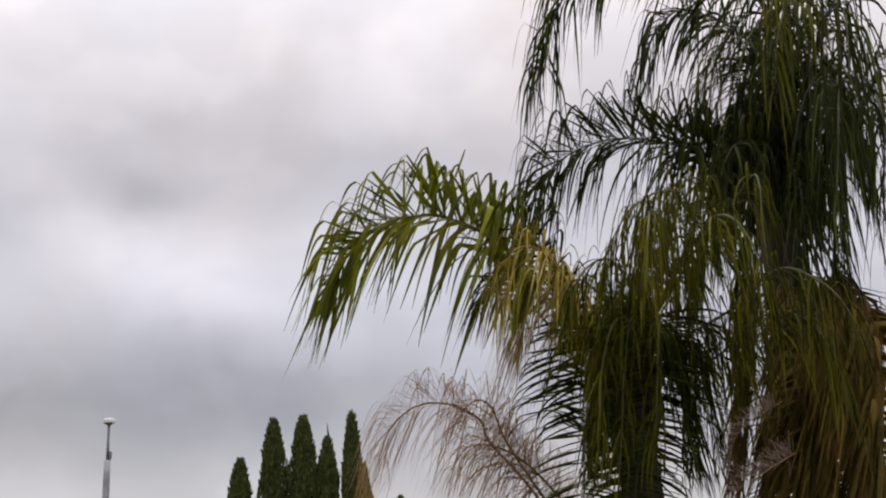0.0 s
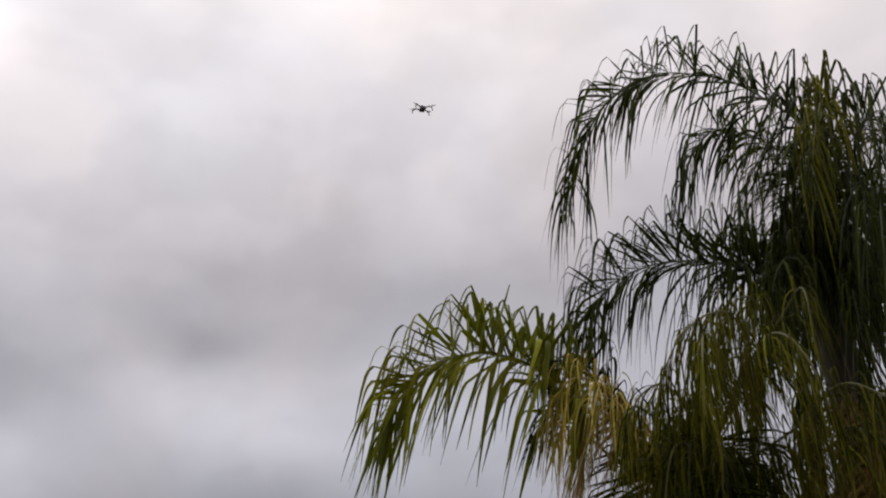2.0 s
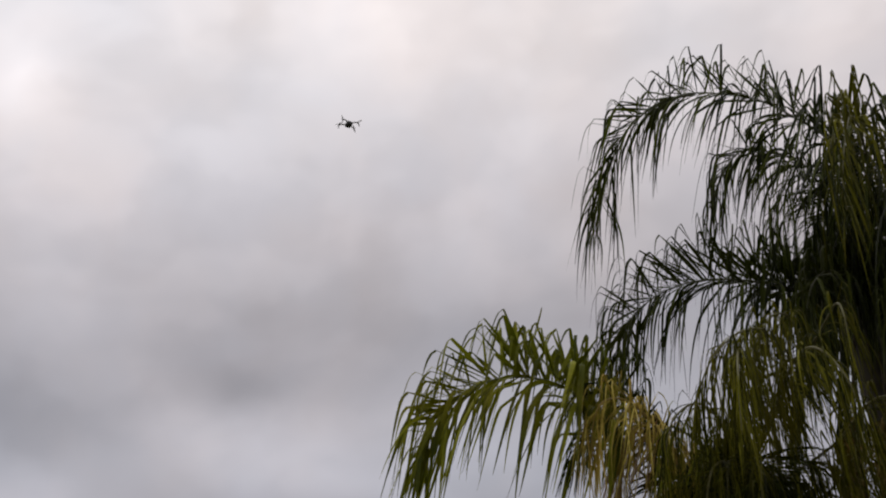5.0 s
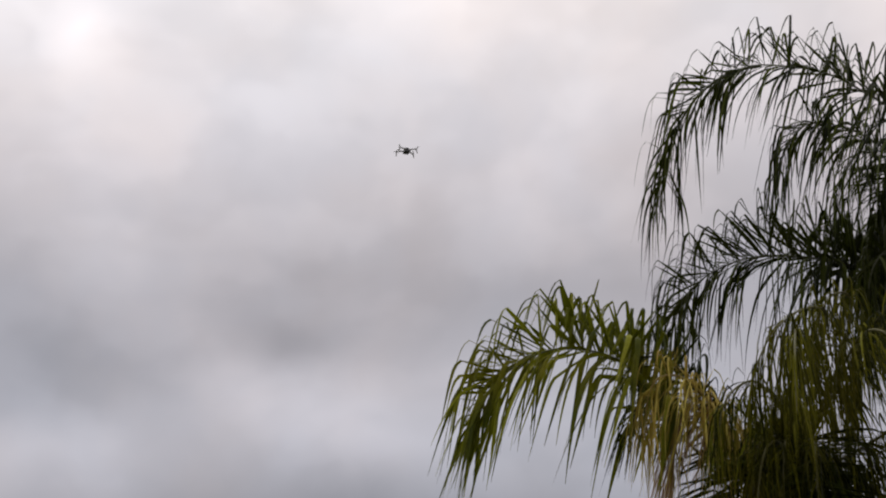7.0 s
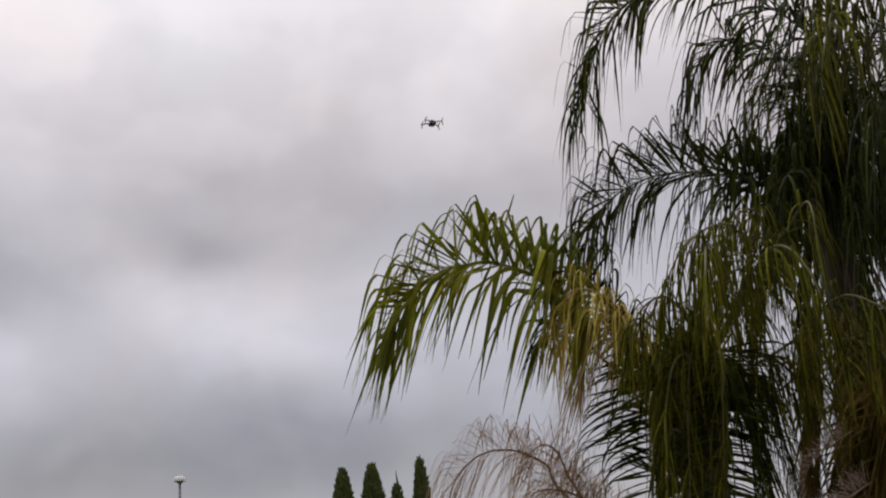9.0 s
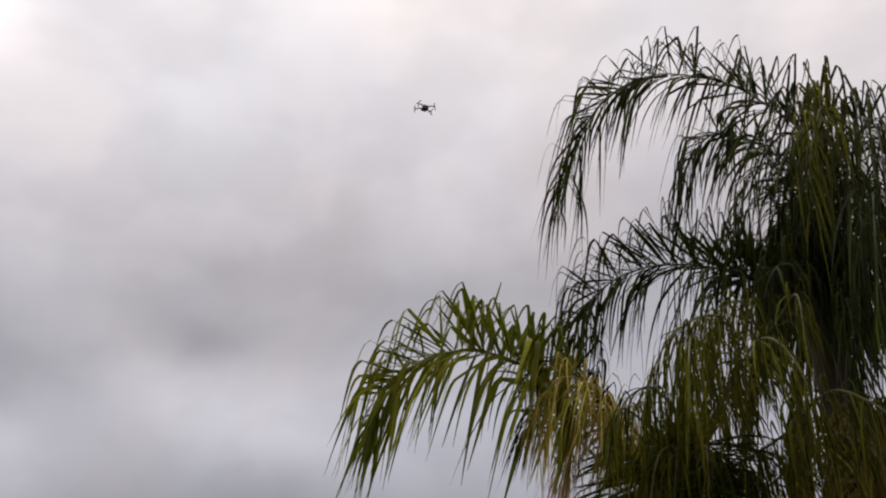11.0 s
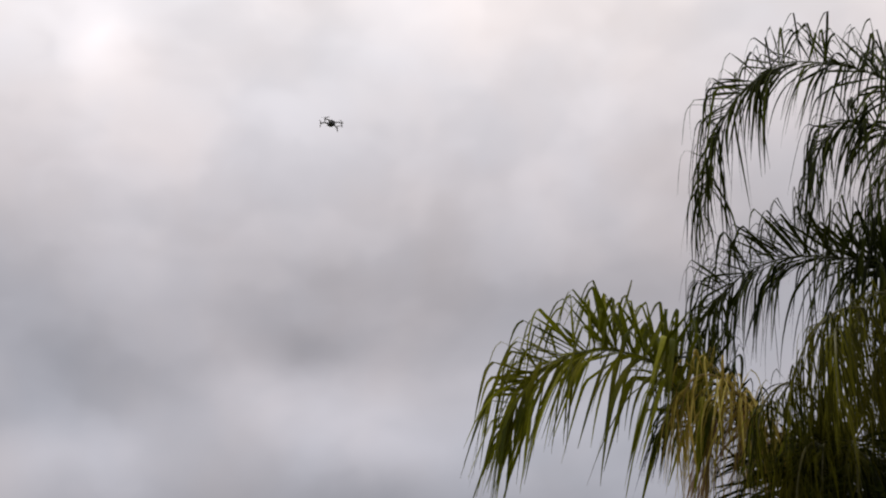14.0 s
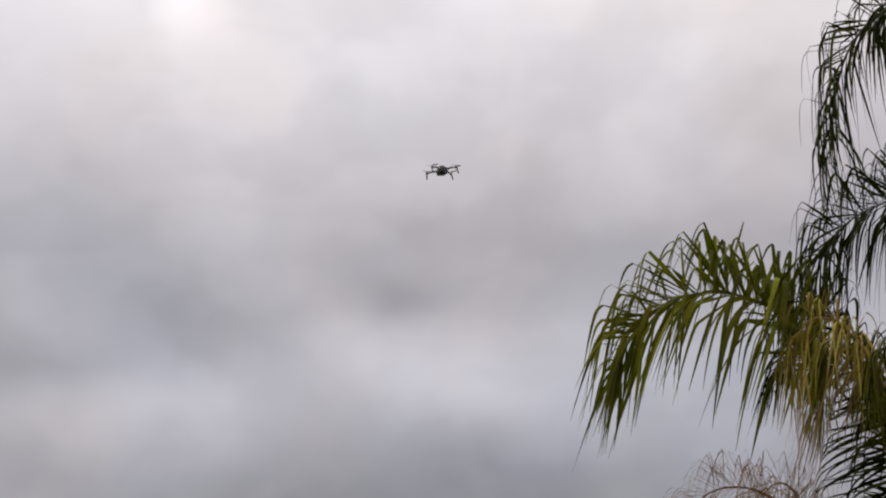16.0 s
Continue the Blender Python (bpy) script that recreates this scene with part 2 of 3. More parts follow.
def make_sky():
    """The cloud layer, as a wide dome."""
    verts, faces, sides = [], [], 48
    heights = [-4, 0, 5, 10, 16, 23, 31, 40, 50, 61, 73, 84]
    for h in heights:
        for k in range(sides):
            verts.append(Vector(toward(360 * k / sides, h)) * 1500)
    for i in range(len(heights) - 1):
        o = i * sides
        faces += [(o + k, o + sides + k, o + sides + (k + 1) % sides, o + (k + 1) % sides) for k in range(sides)]
    o = (len(heights) - 1) * sides
    verts.append(Vector((0, 0, 1500)))
    faces += [(o + k, len(verts) - 1, o + (k + 1) % sides) for k in range(sides)]
    return tagged(piece("backdrop", verts, faces, cloud_material()), "grey overcast sky with soft cloud folds", "sky", kind="structure")


make_ground()
make_sky()

# ---- palms ----
FRONDS = []


def blade(start, way, rise, hang, width, down, rng, soft=0):
    """One leaflet: a folded ribbon that runs out along way for rise, bends over and hangs along down for hang; soft: in one long arc."""
    d, p = way.normalized(), start.copy()
    side = d.cross(Vector((rng.uniform(-0.9, 0.9), rng.uniform(-0.9, 0.9), 0.6))).normalized()
    twist = rng.uniform(-0.22, 0.22)
    bend = min(0.034, hang * 0.2)
    runs = [rise / 3] * 3 + [bend] * 2 + [(hang - 2 * bend) / 5] * 5
    total, gone = sum(runs), 0.0
    verts, faces = [], []
    for i in range(len(runs) + 1):
        t = gone / total
        w = width * (0.4 + 3.5 * t if t < 0.2 else 1.1 - 0.2 * (t - 0.2) if t < 0.45 else 1.05 - 0.97 * ((t - 0.45) / 0.55) ** 0.9)
        keel = d.cross(side).normalized() * (w * 0.4)
        verts += [p - side * w + keel, p.copy(), p + side * w + keel]
        if i:
            b = (i - 1) * 3
            faces += [(b, b + 1, b + 4, b + 3), (b + 1, b + 2, b + 5, b + 4)]
        if i < len(runs):
            p = p + d * runs[i]
            gone += runs[i]
        pull = 0.14 + 0.04 * i if soft else 0.06 if i < 2 else 0.6 if i < 5 else 0.5
        d = (d * (1 - pull) + down * pull).normalized()
        side = (side - d * side.dot(d)).normalized()
        side = (side + d.cross(side) * twist).normalized()
    return verts, faces


def frond(palm, material, points, leaf=0.45, rise=0.2, n=45, upright=0.5, wide=1.0, rachis=1.0, flat=0, bare=0.16, trail=0.3, single=0):
    """One feather leaf: a tapered stalk through points and n rows of leaflets, a share of them upright before they fold over.
    flat: leaflets spread stiffly to both sides; trail: how far they hang towards the tip; single: each leaflet is a piece of its own."""
    rng = random.Random(len(FRONDS) * 7 + 3)
    base = Vector(points[0])
    line = [p - base for p in spline(points, 8)]
    radii = [(0.0065 * (1 - i / (len(line) - 1)) ** 0.8 + 0.002) * rachis for i in range(len(line))]
    stem = piece("frond", *tube(line, radii, 7), STEM[material.name], palm)
    stem.location = base - palm.location
    far = [0.0]
    for a, b in zip(line, line[1:]):
        far.append(far[-1] + (b - a).length)
    run = line[-1] - line[len(line) // 3]
    ahead = Vector((run.x, run.y, 0)).normalized() * trail
    verts, faces = [], []
    for i in range(n):
        u = bare + (1 - bare) * ((i + 0.5) / n) ** 1.2
        s = u * far[-1]
        j = max(k for k in range(len(far) - 1) if far[k] <= s)
        at = line[j].lerp(line[j + 1], (s - far[j]) / (far[j + 1] - far[j]))
        t = (line[min(j + 2, len(line) - 1)] - line[max(j - 1, 0)]).normalized()
        cross = t.cross(Vector((0, 0, 1)))
        if cross.length < 0.35:
            cross = cross + Vector((0.5, -0.15, 0))
        side = Vector((1, 0.3 * rng.uniform(-1, 1), 0)).normalized() if flat else cross.normalized()
        up = side.cross(t).normalized()
        if up.z < 0:
            up = -up
        v_along = (u - bare) / (1 - bare)
        size = 0.8 + 0.25 * math.sin(math.pi * min(1, 0.15 + v_along * 0.8)) - 0.35 * max(0, v_along - 0.75) / 0.25
        steep = max(0.0, -t.z)
        for hand in (-1, 1):
            for _ in range(2 if rng.random() < 0.4 else 1):
                down = (ahead + Vector((rng.uniform(-0.17, 0.13), rng.uniform(-0.14, 0.14), -1))).normalized()
                arc = rng.random() < 0.5
                if flat:
                    way = side * hand + up * rng.uniform(-0.25, 0.3) + t * rng.uniform(0.05, 0.4)
                    out, fall = leaf * rng.uniform(0.6, 0.8), leaf * rng.uniform(0.2, 0.45)
                elif rng.random() < upright:
                    arc = 0
                    way = up * rng.uniform(0.65, 1.0) + side * hand * rng.uniform(0.05, 0.45) + t * rng.uniform(-0.25, 0.9 + steep)
                    out, fall = rise * size * rng.uniform(0.6, 1.12) * (1 - 0.45 * steep), leaf * (1 + 0.5 * steep) * rng.uniform(0.35, 0.8)
                else:
                    way = side * hand * rng.uniform(0.2, 0.8) * (1 - 0.5 * steep) + t * rng.uniform(0.3, 1.1) + up * rng.uniform(-0.6, 0.25)
                    out, fall = rise * size * rng.uniform(0.3, 0.8), leaf * size * rng.uniform(0.65, 1.2)
                width = 0.0105 * wide * rng.uniform(0.6, 1.2) * (1.1 - 0.45 * v_along)
                v, f = blade(at + t * rng.uniform(-0.01, 0.01), way, out, fall, width, down, rng, arc)
                if single:
                    piece("leaflet", v, f, material, stem)
                else:
                    o = len(verts)
                    verts += v
                    faces += [tuple(o + k for k in g) for g in f]
    if not single:
        tagged(piece("foliage", verts, faces, material, stem, LEAF_LABEL[material.name]), kind="stuff")
    FRONDS.append(stem)
    return stem


LEAF_LABEL = {
    GREEN.name: "narrow drooping green leaflets, tinted near-black for crown shade", OLIVE.name: "long olive green hanging leaflets",
    FRESH.name: "fresh yellow green arching leaflets",
    YELLOW.name: "yellowing limp leaflets", DEAD.name: "dry brown curled leaflets", SKIRT.name: "brown withered hanging leaflets", PALE.name: "pale bleached dry leaflets"}


def heart(palm, crown, seed, count, reach, start=-75, sweep=240, drop=0.75, leaf=0.5):
    """Short dense inner fronds that fill the crown behind its outer leaves."""
    rng = random.Random(seed)
    for k in range(count):
        w = radians(start + sweep * (k + 0.5) / count + rng.uniform(-10, 10))
        r, h = reach * rng.uniform(0.6, 1.0), rng.uniform(0.1, 0.4)
        c, out = Vector(crown), Vector((math.cos(w), math.sin(w), 0))
        pts = [c, c + out * r * 0.3 + Vector((0, 0, h * 0.8)), c + out * r * 0.65 + Vector((0, 0, h)), c + out * r + Vector((0, 0, h - 0.45 * drop)), c + out * r * 1.1 + Vector((0, 0, h - drop))]
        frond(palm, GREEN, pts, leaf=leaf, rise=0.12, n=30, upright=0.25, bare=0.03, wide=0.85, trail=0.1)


def palm_tree(label, crown, height):
    """The trunk and old leaf bases of a feather palm whose crown springs from crown."""
    foot = Vector((crown[0] + 0.1, crown[1] + 0.05, 0))
    root = tagged(new("palm_tree"), label, "palm tree", group="feather palms")
    root.location = foot
    top = Vector(crown) - foot
    n = 40
    line = [Vector((top.x * (i / n) ** 2, top.y * (i / n) ** 2, -0.05 + (top.z - 0.1) * i / n)) for i in range(n + 1)]
    radii = [0.115 + 0.06 * math.exp(-i / 3) + (0.006 if i % 2 else -0.004) for i in range(n + 1)]
    piece("trunk", *tube(line, radii, 16), BARK, root, "ringed grey brown palm trunk")
    rng = random.Random(int(height * 10))
    for k in range(20):
        w = k * 2.4
        z = top.z - 0.55 + 0.032 * k
        c = Vector((top.x * 0.95, top.y * 0.95, z))
        out = Vector((math.cos(w), math.sin(w), 0))
        far = rng.uniform(0.12, 0.2)
        pts = [c + out * 0.08, c + out * far * 0.6 + Vector((0, 0, 0.12)), c + out * far + Vector((0, 0, rng.uniform(0.22, 0.34)))]
        piece("leaf_base", *tube(spline(pts, 3), [0.05 - 0.005 * i for i in range(7)], 7), SHEATH, root)
    return root


upper_palm = palm_tree("tall dark green feather palm with arching fronds", (2.17, 7.47, 4.19), 4.2)
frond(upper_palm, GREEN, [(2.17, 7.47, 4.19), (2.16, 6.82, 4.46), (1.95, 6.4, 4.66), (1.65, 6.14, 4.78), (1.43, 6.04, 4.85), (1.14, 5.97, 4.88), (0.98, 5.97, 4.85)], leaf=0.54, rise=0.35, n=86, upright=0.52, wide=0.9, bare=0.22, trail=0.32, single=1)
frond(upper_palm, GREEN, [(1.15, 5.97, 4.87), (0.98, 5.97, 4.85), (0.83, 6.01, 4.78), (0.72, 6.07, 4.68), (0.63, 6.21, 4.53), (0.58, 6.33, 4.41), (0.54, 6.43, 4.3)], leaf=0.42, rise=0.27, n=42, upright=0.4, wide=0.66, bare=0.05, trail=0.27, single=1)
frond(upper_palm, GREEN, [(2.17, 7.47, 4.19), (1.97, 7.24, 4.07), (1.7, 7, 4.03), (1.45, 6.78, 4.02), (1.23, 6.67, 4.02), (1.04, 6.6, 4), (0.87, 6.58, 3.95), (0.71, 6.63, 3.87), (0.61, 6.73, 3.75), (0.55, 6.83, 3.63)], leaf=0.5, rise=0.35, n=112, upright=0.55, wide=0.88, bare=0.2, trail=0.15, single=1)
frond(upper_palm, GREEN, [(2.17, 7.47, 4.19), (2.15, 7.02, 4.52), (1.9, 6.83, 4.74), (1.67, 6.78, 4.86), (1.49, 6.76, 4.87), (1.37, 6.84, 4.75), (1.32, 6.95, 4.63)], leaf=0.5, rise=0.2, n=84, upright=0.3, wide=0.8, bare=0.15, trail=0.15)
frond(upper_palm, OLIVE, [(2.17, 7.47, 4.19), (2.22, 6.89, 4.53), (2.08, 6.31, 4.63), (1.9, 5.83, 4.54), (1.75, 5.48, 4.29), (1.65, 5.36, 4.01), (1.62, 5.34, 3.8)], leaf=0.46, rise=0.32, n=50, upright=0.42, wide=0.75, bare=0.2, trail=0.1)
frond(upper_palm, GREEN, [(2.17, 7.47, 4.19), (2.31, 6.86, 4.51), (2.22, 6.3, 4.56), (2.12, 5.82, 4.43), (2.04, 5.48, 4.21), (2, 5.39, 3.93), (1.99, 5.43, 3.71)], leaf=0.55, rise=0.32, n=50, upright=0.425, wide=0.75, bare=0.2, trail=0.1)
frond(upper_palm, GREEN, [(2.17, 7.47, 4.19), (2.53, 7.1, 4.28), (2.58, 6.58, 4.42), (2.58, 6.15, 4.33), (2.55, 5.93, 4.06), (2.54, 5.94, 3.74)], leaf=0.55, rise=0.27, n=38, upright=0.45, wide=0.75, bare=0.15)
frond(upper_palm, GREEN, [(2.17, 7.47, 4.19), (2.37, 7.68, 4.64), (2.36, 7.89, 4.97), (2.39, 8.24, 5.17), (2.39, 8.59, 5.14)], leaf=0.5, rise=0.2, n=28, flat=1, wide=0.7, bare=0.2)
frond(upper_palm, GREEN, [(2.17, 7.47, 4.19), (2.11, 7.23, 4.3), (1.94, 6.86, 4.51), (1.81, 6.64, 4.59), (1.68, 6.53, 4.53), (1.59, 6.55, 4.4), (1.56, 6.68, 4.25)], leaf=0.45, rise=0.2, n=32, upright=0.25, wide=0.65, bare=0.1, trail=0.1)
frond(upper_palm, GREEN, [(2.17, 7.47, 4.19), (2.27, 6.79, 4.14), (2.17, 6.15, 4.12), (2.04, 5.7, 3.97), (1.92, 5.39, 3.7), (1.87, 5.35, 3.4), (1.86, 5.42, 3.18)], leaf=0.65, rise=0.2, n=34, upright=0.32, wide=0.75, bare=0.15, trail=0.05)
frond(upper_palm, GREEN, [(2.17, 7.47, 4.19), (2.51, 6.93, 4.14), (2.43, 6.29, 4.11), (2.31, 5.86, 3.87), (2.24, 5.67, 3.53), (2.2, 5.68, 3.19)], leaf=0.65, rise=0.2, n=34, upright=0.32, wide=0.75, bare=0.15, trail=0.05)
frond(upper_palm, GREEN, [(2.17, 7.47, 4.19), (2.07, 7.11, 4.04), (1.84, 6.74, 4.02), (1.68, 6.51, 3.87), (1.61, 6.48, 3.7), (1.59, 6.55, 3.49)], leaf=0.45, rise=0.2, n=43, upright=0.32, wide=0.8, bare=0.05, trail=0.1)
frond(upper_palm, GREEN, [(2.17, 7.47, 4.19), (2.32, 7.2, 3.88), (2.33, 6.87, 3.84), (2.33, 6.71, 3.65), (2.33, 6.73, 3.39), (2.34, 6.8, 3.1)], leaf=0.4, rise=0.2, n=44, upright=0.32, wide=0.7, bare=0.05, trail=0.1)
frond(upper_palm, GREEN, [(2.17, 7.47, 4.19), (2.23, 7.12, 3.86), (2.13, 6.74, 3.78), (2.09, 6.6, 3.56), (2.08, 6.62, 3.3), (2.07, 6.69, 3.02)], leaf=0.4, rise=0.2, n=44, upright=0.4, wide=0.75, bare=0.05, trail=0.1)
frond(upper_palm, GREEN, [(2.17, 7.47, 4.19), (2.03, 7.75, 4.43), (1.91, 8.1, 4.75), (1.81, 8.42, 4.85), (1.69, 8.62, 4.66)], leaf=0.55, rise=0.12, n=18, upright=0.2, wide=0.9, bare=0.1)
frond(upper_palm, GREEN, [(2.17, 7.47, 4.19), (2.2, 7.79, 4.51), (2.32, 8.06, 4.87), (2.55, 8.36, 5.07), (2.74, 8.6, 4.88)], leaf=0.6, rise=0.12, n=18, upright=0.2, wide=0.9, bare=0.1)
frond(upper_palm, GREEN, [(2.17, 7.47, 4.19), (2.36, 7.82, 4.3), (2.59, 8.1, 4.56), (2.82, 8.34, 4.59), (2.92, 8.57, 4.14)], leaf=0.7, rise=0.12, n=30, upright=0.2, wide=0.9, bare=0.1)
frond(upper_palm, SKIRT, [(2.17, 7.47, 4.19), (2.26, 7.45, 3.83), (2.36, 7.31, 3.45), (2.36, 7.4, 3.01), (2.31, 7.49, 2.56), (2.23, 7.57, 2.05)], leaf=0.55, rise=0.12, n=72, upright=0.2, wide=1.15, bare=0.42, flat=1)
frond(upper_palm, SKIRT, [(2.17, 7.47, 4.19), (2.06, 7.3, 3.8), (1.97, 7.26, 3.47), (1.92, 7.37, 3.04), (1.86, 7.46, 2.59), (1.79, 7.52, 2.08)], leaf=0.36, rise=0.12, n=72, upright=0.2, wide=1.15, bare=0.42)
frond(upper_palm, SKIRT, [(2.17, 7.47, 4.19), (2.17, 7.28, 3.78), (2.14, 7.22, 3.44), (2.11, 7.32, 3.02), (2.06, 7.41, 2.57), (1.99, 7.48, 2.06)], leaf=0.42, rise=0.12, n=75, upright=0.2, wide=1.15, bare=0.42)
frond(upper_palm, SKIRT, [(2.17, 7.47, 4.19), (2.38, 7.52, 3.84), (2.51, 7.48, 3.45), (2.51, 7.58, 2.97), (2.45, 7.67, 2.5), (2.39, 7.73, 2.05)], leaf=0.5, rise=0.12, n=85, upright=0.2, wide=1.15, bare=0.42)
frond(upper_palm, GREEN, [(2.17, 7.47, 4.19), (2.15, 7.79, 4.23), (2.03, 8.16, 4.21), (1.92, 8.39, 3.87), (1.83, 8.52, 3.38)], leaf=0.5, rise=0.12, n=42, upright=0.2, wide=1.1, bare=0.1)
frond(upper_palm, GREEN, [(2.17, 7.47, 4.19), (2.29, 7.77, 4.17), (2.27, 8.14, 4.06), (2.2, 8.36, 3.72), (2.12, 8.5, 3.19)], leaf=0.5, rise=0.12, n=45, upright=0.2, wide=1.2, bare=0.1)
frond(upper_palm, GREEN, [(2.17, 7.47, 4.19), (2.26, 7.94, 4.65), (2.3, 8.19, 4.84), (2.3, 8.47, 4.69), (2.24, 8.64, 4.22)], leaf=0.55, rise=0.12, n=42, upright=0.2, wide=1.2, bare=0.1)
frond(upper_palm, SKIRT, [(2.17, 7.47, 4.19), (2.5, 7.01, 3.14), (2.44, 6.78, 2.76), (2.4, 6.74, 2.38), (2.37, 6.79, 1.89), (2.34, 6.81, 1.59)], leaf=0.5, rise=0.12, n=84, upright=0.2, wide=1.7, bare=0.42)
frond(upper_palm, SKIRT, [(2.17, 7.47, 4.19), (2.28, 7.11, 3.03), (2.15, 6.9, 2.66), (2.11, 6.85, 2.27), (2.09, 6.88, 1.9), (2.07, 6.9, 1.6)], leaf=0.45, rise=0.12, n=77, upright=0.2, wide=1.6, bare=0.42)
frond(upper_palm, SKIRT, [(2.17, 7.47, 4.19), (2.34, 6.99, 3), (2.27, 6.87, 2.59), (2.26, 6.91, 2.21), (2.25, 6.94, 1.84), (2.23, 6.95, 1.6)], leaf=0.55, rise=0.12, n=84, upright=0.2, wide=1.7, bare=0.42, flat=1)
frond(upper_palm, SKIRT, [(2.17, 7.47, 4.19), (2.2, 6.97, 3.28), (2.14, 6.79, 2.94), (2.09, 6.82, 2.56), (2.06, 6.87, 2.22), (2.01, 6.9, 1.85)], leaf=0.42, rise=0.15, n=70, upright=0.3, wide=1.0, bare=0.42)
frond(upper_palm, SKIRT, [(2.17, 7.47, 4.19), (2.35, 6.92, 3.27), (2.34, 6.73, 2.92), (2.32, 6.75, 2.54), (2.3, 6.79, 2.2), (2.26, 6.83, 1.84)], leaf=0.42, rise=0.15, n=70, upright=0.3, wide=1.0, bare=0.42)
frond(upper_palm, SKIRT, [(2.17, 7.47, 4.19), (2.13, 7.1, 3.25), (2.02, 6.94, 2.94), (1.97, 6.96, 2.58), (1.94, 7.01, 2.23), (1.92, 7.03, 1.86)], leaf=0.36, rise=0.12, n=60, upright=0.15, wide=0.9, bare=0.42)
frond(upper_palm, SKIRT, [(2.17, 7.47, 4.19), (2.28, 6.85, 3.18), (2.2, 6.63, 2.87), (2.16, 6.64, 2.53), (2.13, 6.69, 2.2), (2.1, 6.72, 1.84)], leaf=0.4, rise=0.12, n=60, upright=0.15, wide=0.9, bare=0.42)
frond(upper_palm, PALE, [(2.06, 6.86, 2.25), (1.85, 6.73, 2.15), (1.73, 6.71, 2.08), (1.61, 6.69, 2.01), (1.54, 6.72, 1.9)], leaf=0.05, rise=0.17, n=46, upright=0.95, wide=0.24, rachis=0.5, bare=0.2)
frond(upper_palm, PALE, [(1.99, 6.85, 2.53), (1.78, 6.77, 2.42), (1.69, 6.75, 2.36), (1.62, 6.77, 2.27), (1.59, 6.79, 2.13)], leaf=0.05, rise=0.12, n=46, upright=0.95, wide=0.22, rachis=0.4, bare=0.2)
heart(upper_palm, (2.17, 7.47, 4.19), 5, 5, 0.7, -150, 300, 0.7)
heart(upper_palm, (2.17, 7.47, 4.19), 21, 8, 0.42, -160, 330, 0.75, 0.4)

lower_palm = palm_tree("lower feather palm with yellowing and dead fronds", (1.07, 6.82, 2.74), 2.7)
frond(lower_palm, OLIVE, [(1.07, 6.82, 2.74), (1, 6.09, 2.83), (0.86, 5.82, 2.77), (0.79, 5.82, 2.55), (0.77, 5.85, 2.31), (0.75, 5.93, 2.08)], leaf=0.26, rise=0.24, n=40, upright=0.55, wide=0.55, bare=0.2, trail=0.1)
frond(lower_palm, OLIVE, [(1.07, 6.82, 2.74), (1.08, 6.08, 2.82), (1.07, 5.78, 2.76), (1.05, 5.78, 2.54), (1.03, 5.81, 2.3), (1.01, 5.89, 2.07)], leaf=0.26, rise=0.24, n=40, upright=0.55, wide=0.55, bare=0.2, trail=0.1)
frond(lower_palm, FRESH, [(1.07, 6.82, 2.74), (0.93, 6.2, 2.88), (0.75, 5.89, 2.99), (0.66, 5.8, 2.97), (0.63, 5.81, 2.86), (0.62, 5.86, 2.73)], leaf=0.3, rise=0.1, n=20, upright=0.2, wide=0.5, bare=0.4, trail=0.1)
frond(lower_palm, FRESH, [(1.07, 6.82, 2.74), (0.71, 6.64, 2.85), (0.43, 6.31, 3.07), (0.32, 6.18, 3.24), (0.22, 6.05, 3.32), (0.06, 5.99, 3.37), (-0.1, 5.94, 3.37), (-0.24, 5.9, 3.32), (-0.36, 5.91, 3.25), (-0.46, 5.93, 3.14), (-0.53, 6.01, 3.01)], leaf=0.48, rise=0.33, n=90, upright=0.52, wide=1.2, bare=0.36, trail=0.28, single=1)
frond(lower_palm, GREEN, [(1.07, 6.82, 2.74), (0.74, 6.6, 3.03), (0.58, 6.36, 3.27), (0.48, 6.24, 3.36), (0.39, 6.18, 3.38), (0.33, 6.21, 3.3)], leaf=0.3, rise=0.24, n=26, upright=0.6, wide=0.85, bare=0.4, trail=0.1)
frond(lower_palm, YELLOW, [(1.07, 6.82, 2.74), (0.81, 6.41, 2.93), (0.61, 6.08, 3.13), (0.5, 5.92, 3.18), (0.39, 5.88, 3.16), (0.33, 5.92, 3.04), (0.31, 6, 2.88)], leaf=0.42, rise=0.14, n=40, upright=0.3, wide=0.48, bare=0.35, trail=0.1)
frond(lower_palm, YELLOW, [(1.07, 6.82, 2.74), (0.88, 6.5, 2.94), (0.72, 6.28, 3.12), (0.6, 6.18, 3.16), (0.51, 6.16, 3.06), (0.46, 6.2, 2.89), (0.44, 6.28, 2.76)], leaf=0.35, rise=0.1, n=24, upright=0.3, wide=0.4, bare=0.3, trail=0.2)
frond(lower_palm, GREEN, [(1.07, 6.82, 2.74), (0.76, 6.51, 2.95), (0.51, 6.29, 3.16), (0.35, 6.2, 3.15), (0.25, 6.18, 3.04), (0.19, 6.21, 2.9)], leaf=0.3, rise=0.1, n=34, upright=0.2, wide=0.5, bare=0.35, trail=0.3)
frond(lower_palm, DEAD, [(0.71, 6.91, 1.76), (0.46, 6.76, 2.09), (0.27, 6.65, 2.3), (0.23, 6.59, 2.4), (0.14, 6.54, 2.46), (0.01, 6.44, 2.49), (-0.14, 6.39, 2.46), (-0.26, 6.4, 2.35), (-0.32, 6.46, 2.22)], leaf=0.42, rise=0.2, n=110, upright=0.45, wide=0.23, rachis=1.0, bare=0.3)
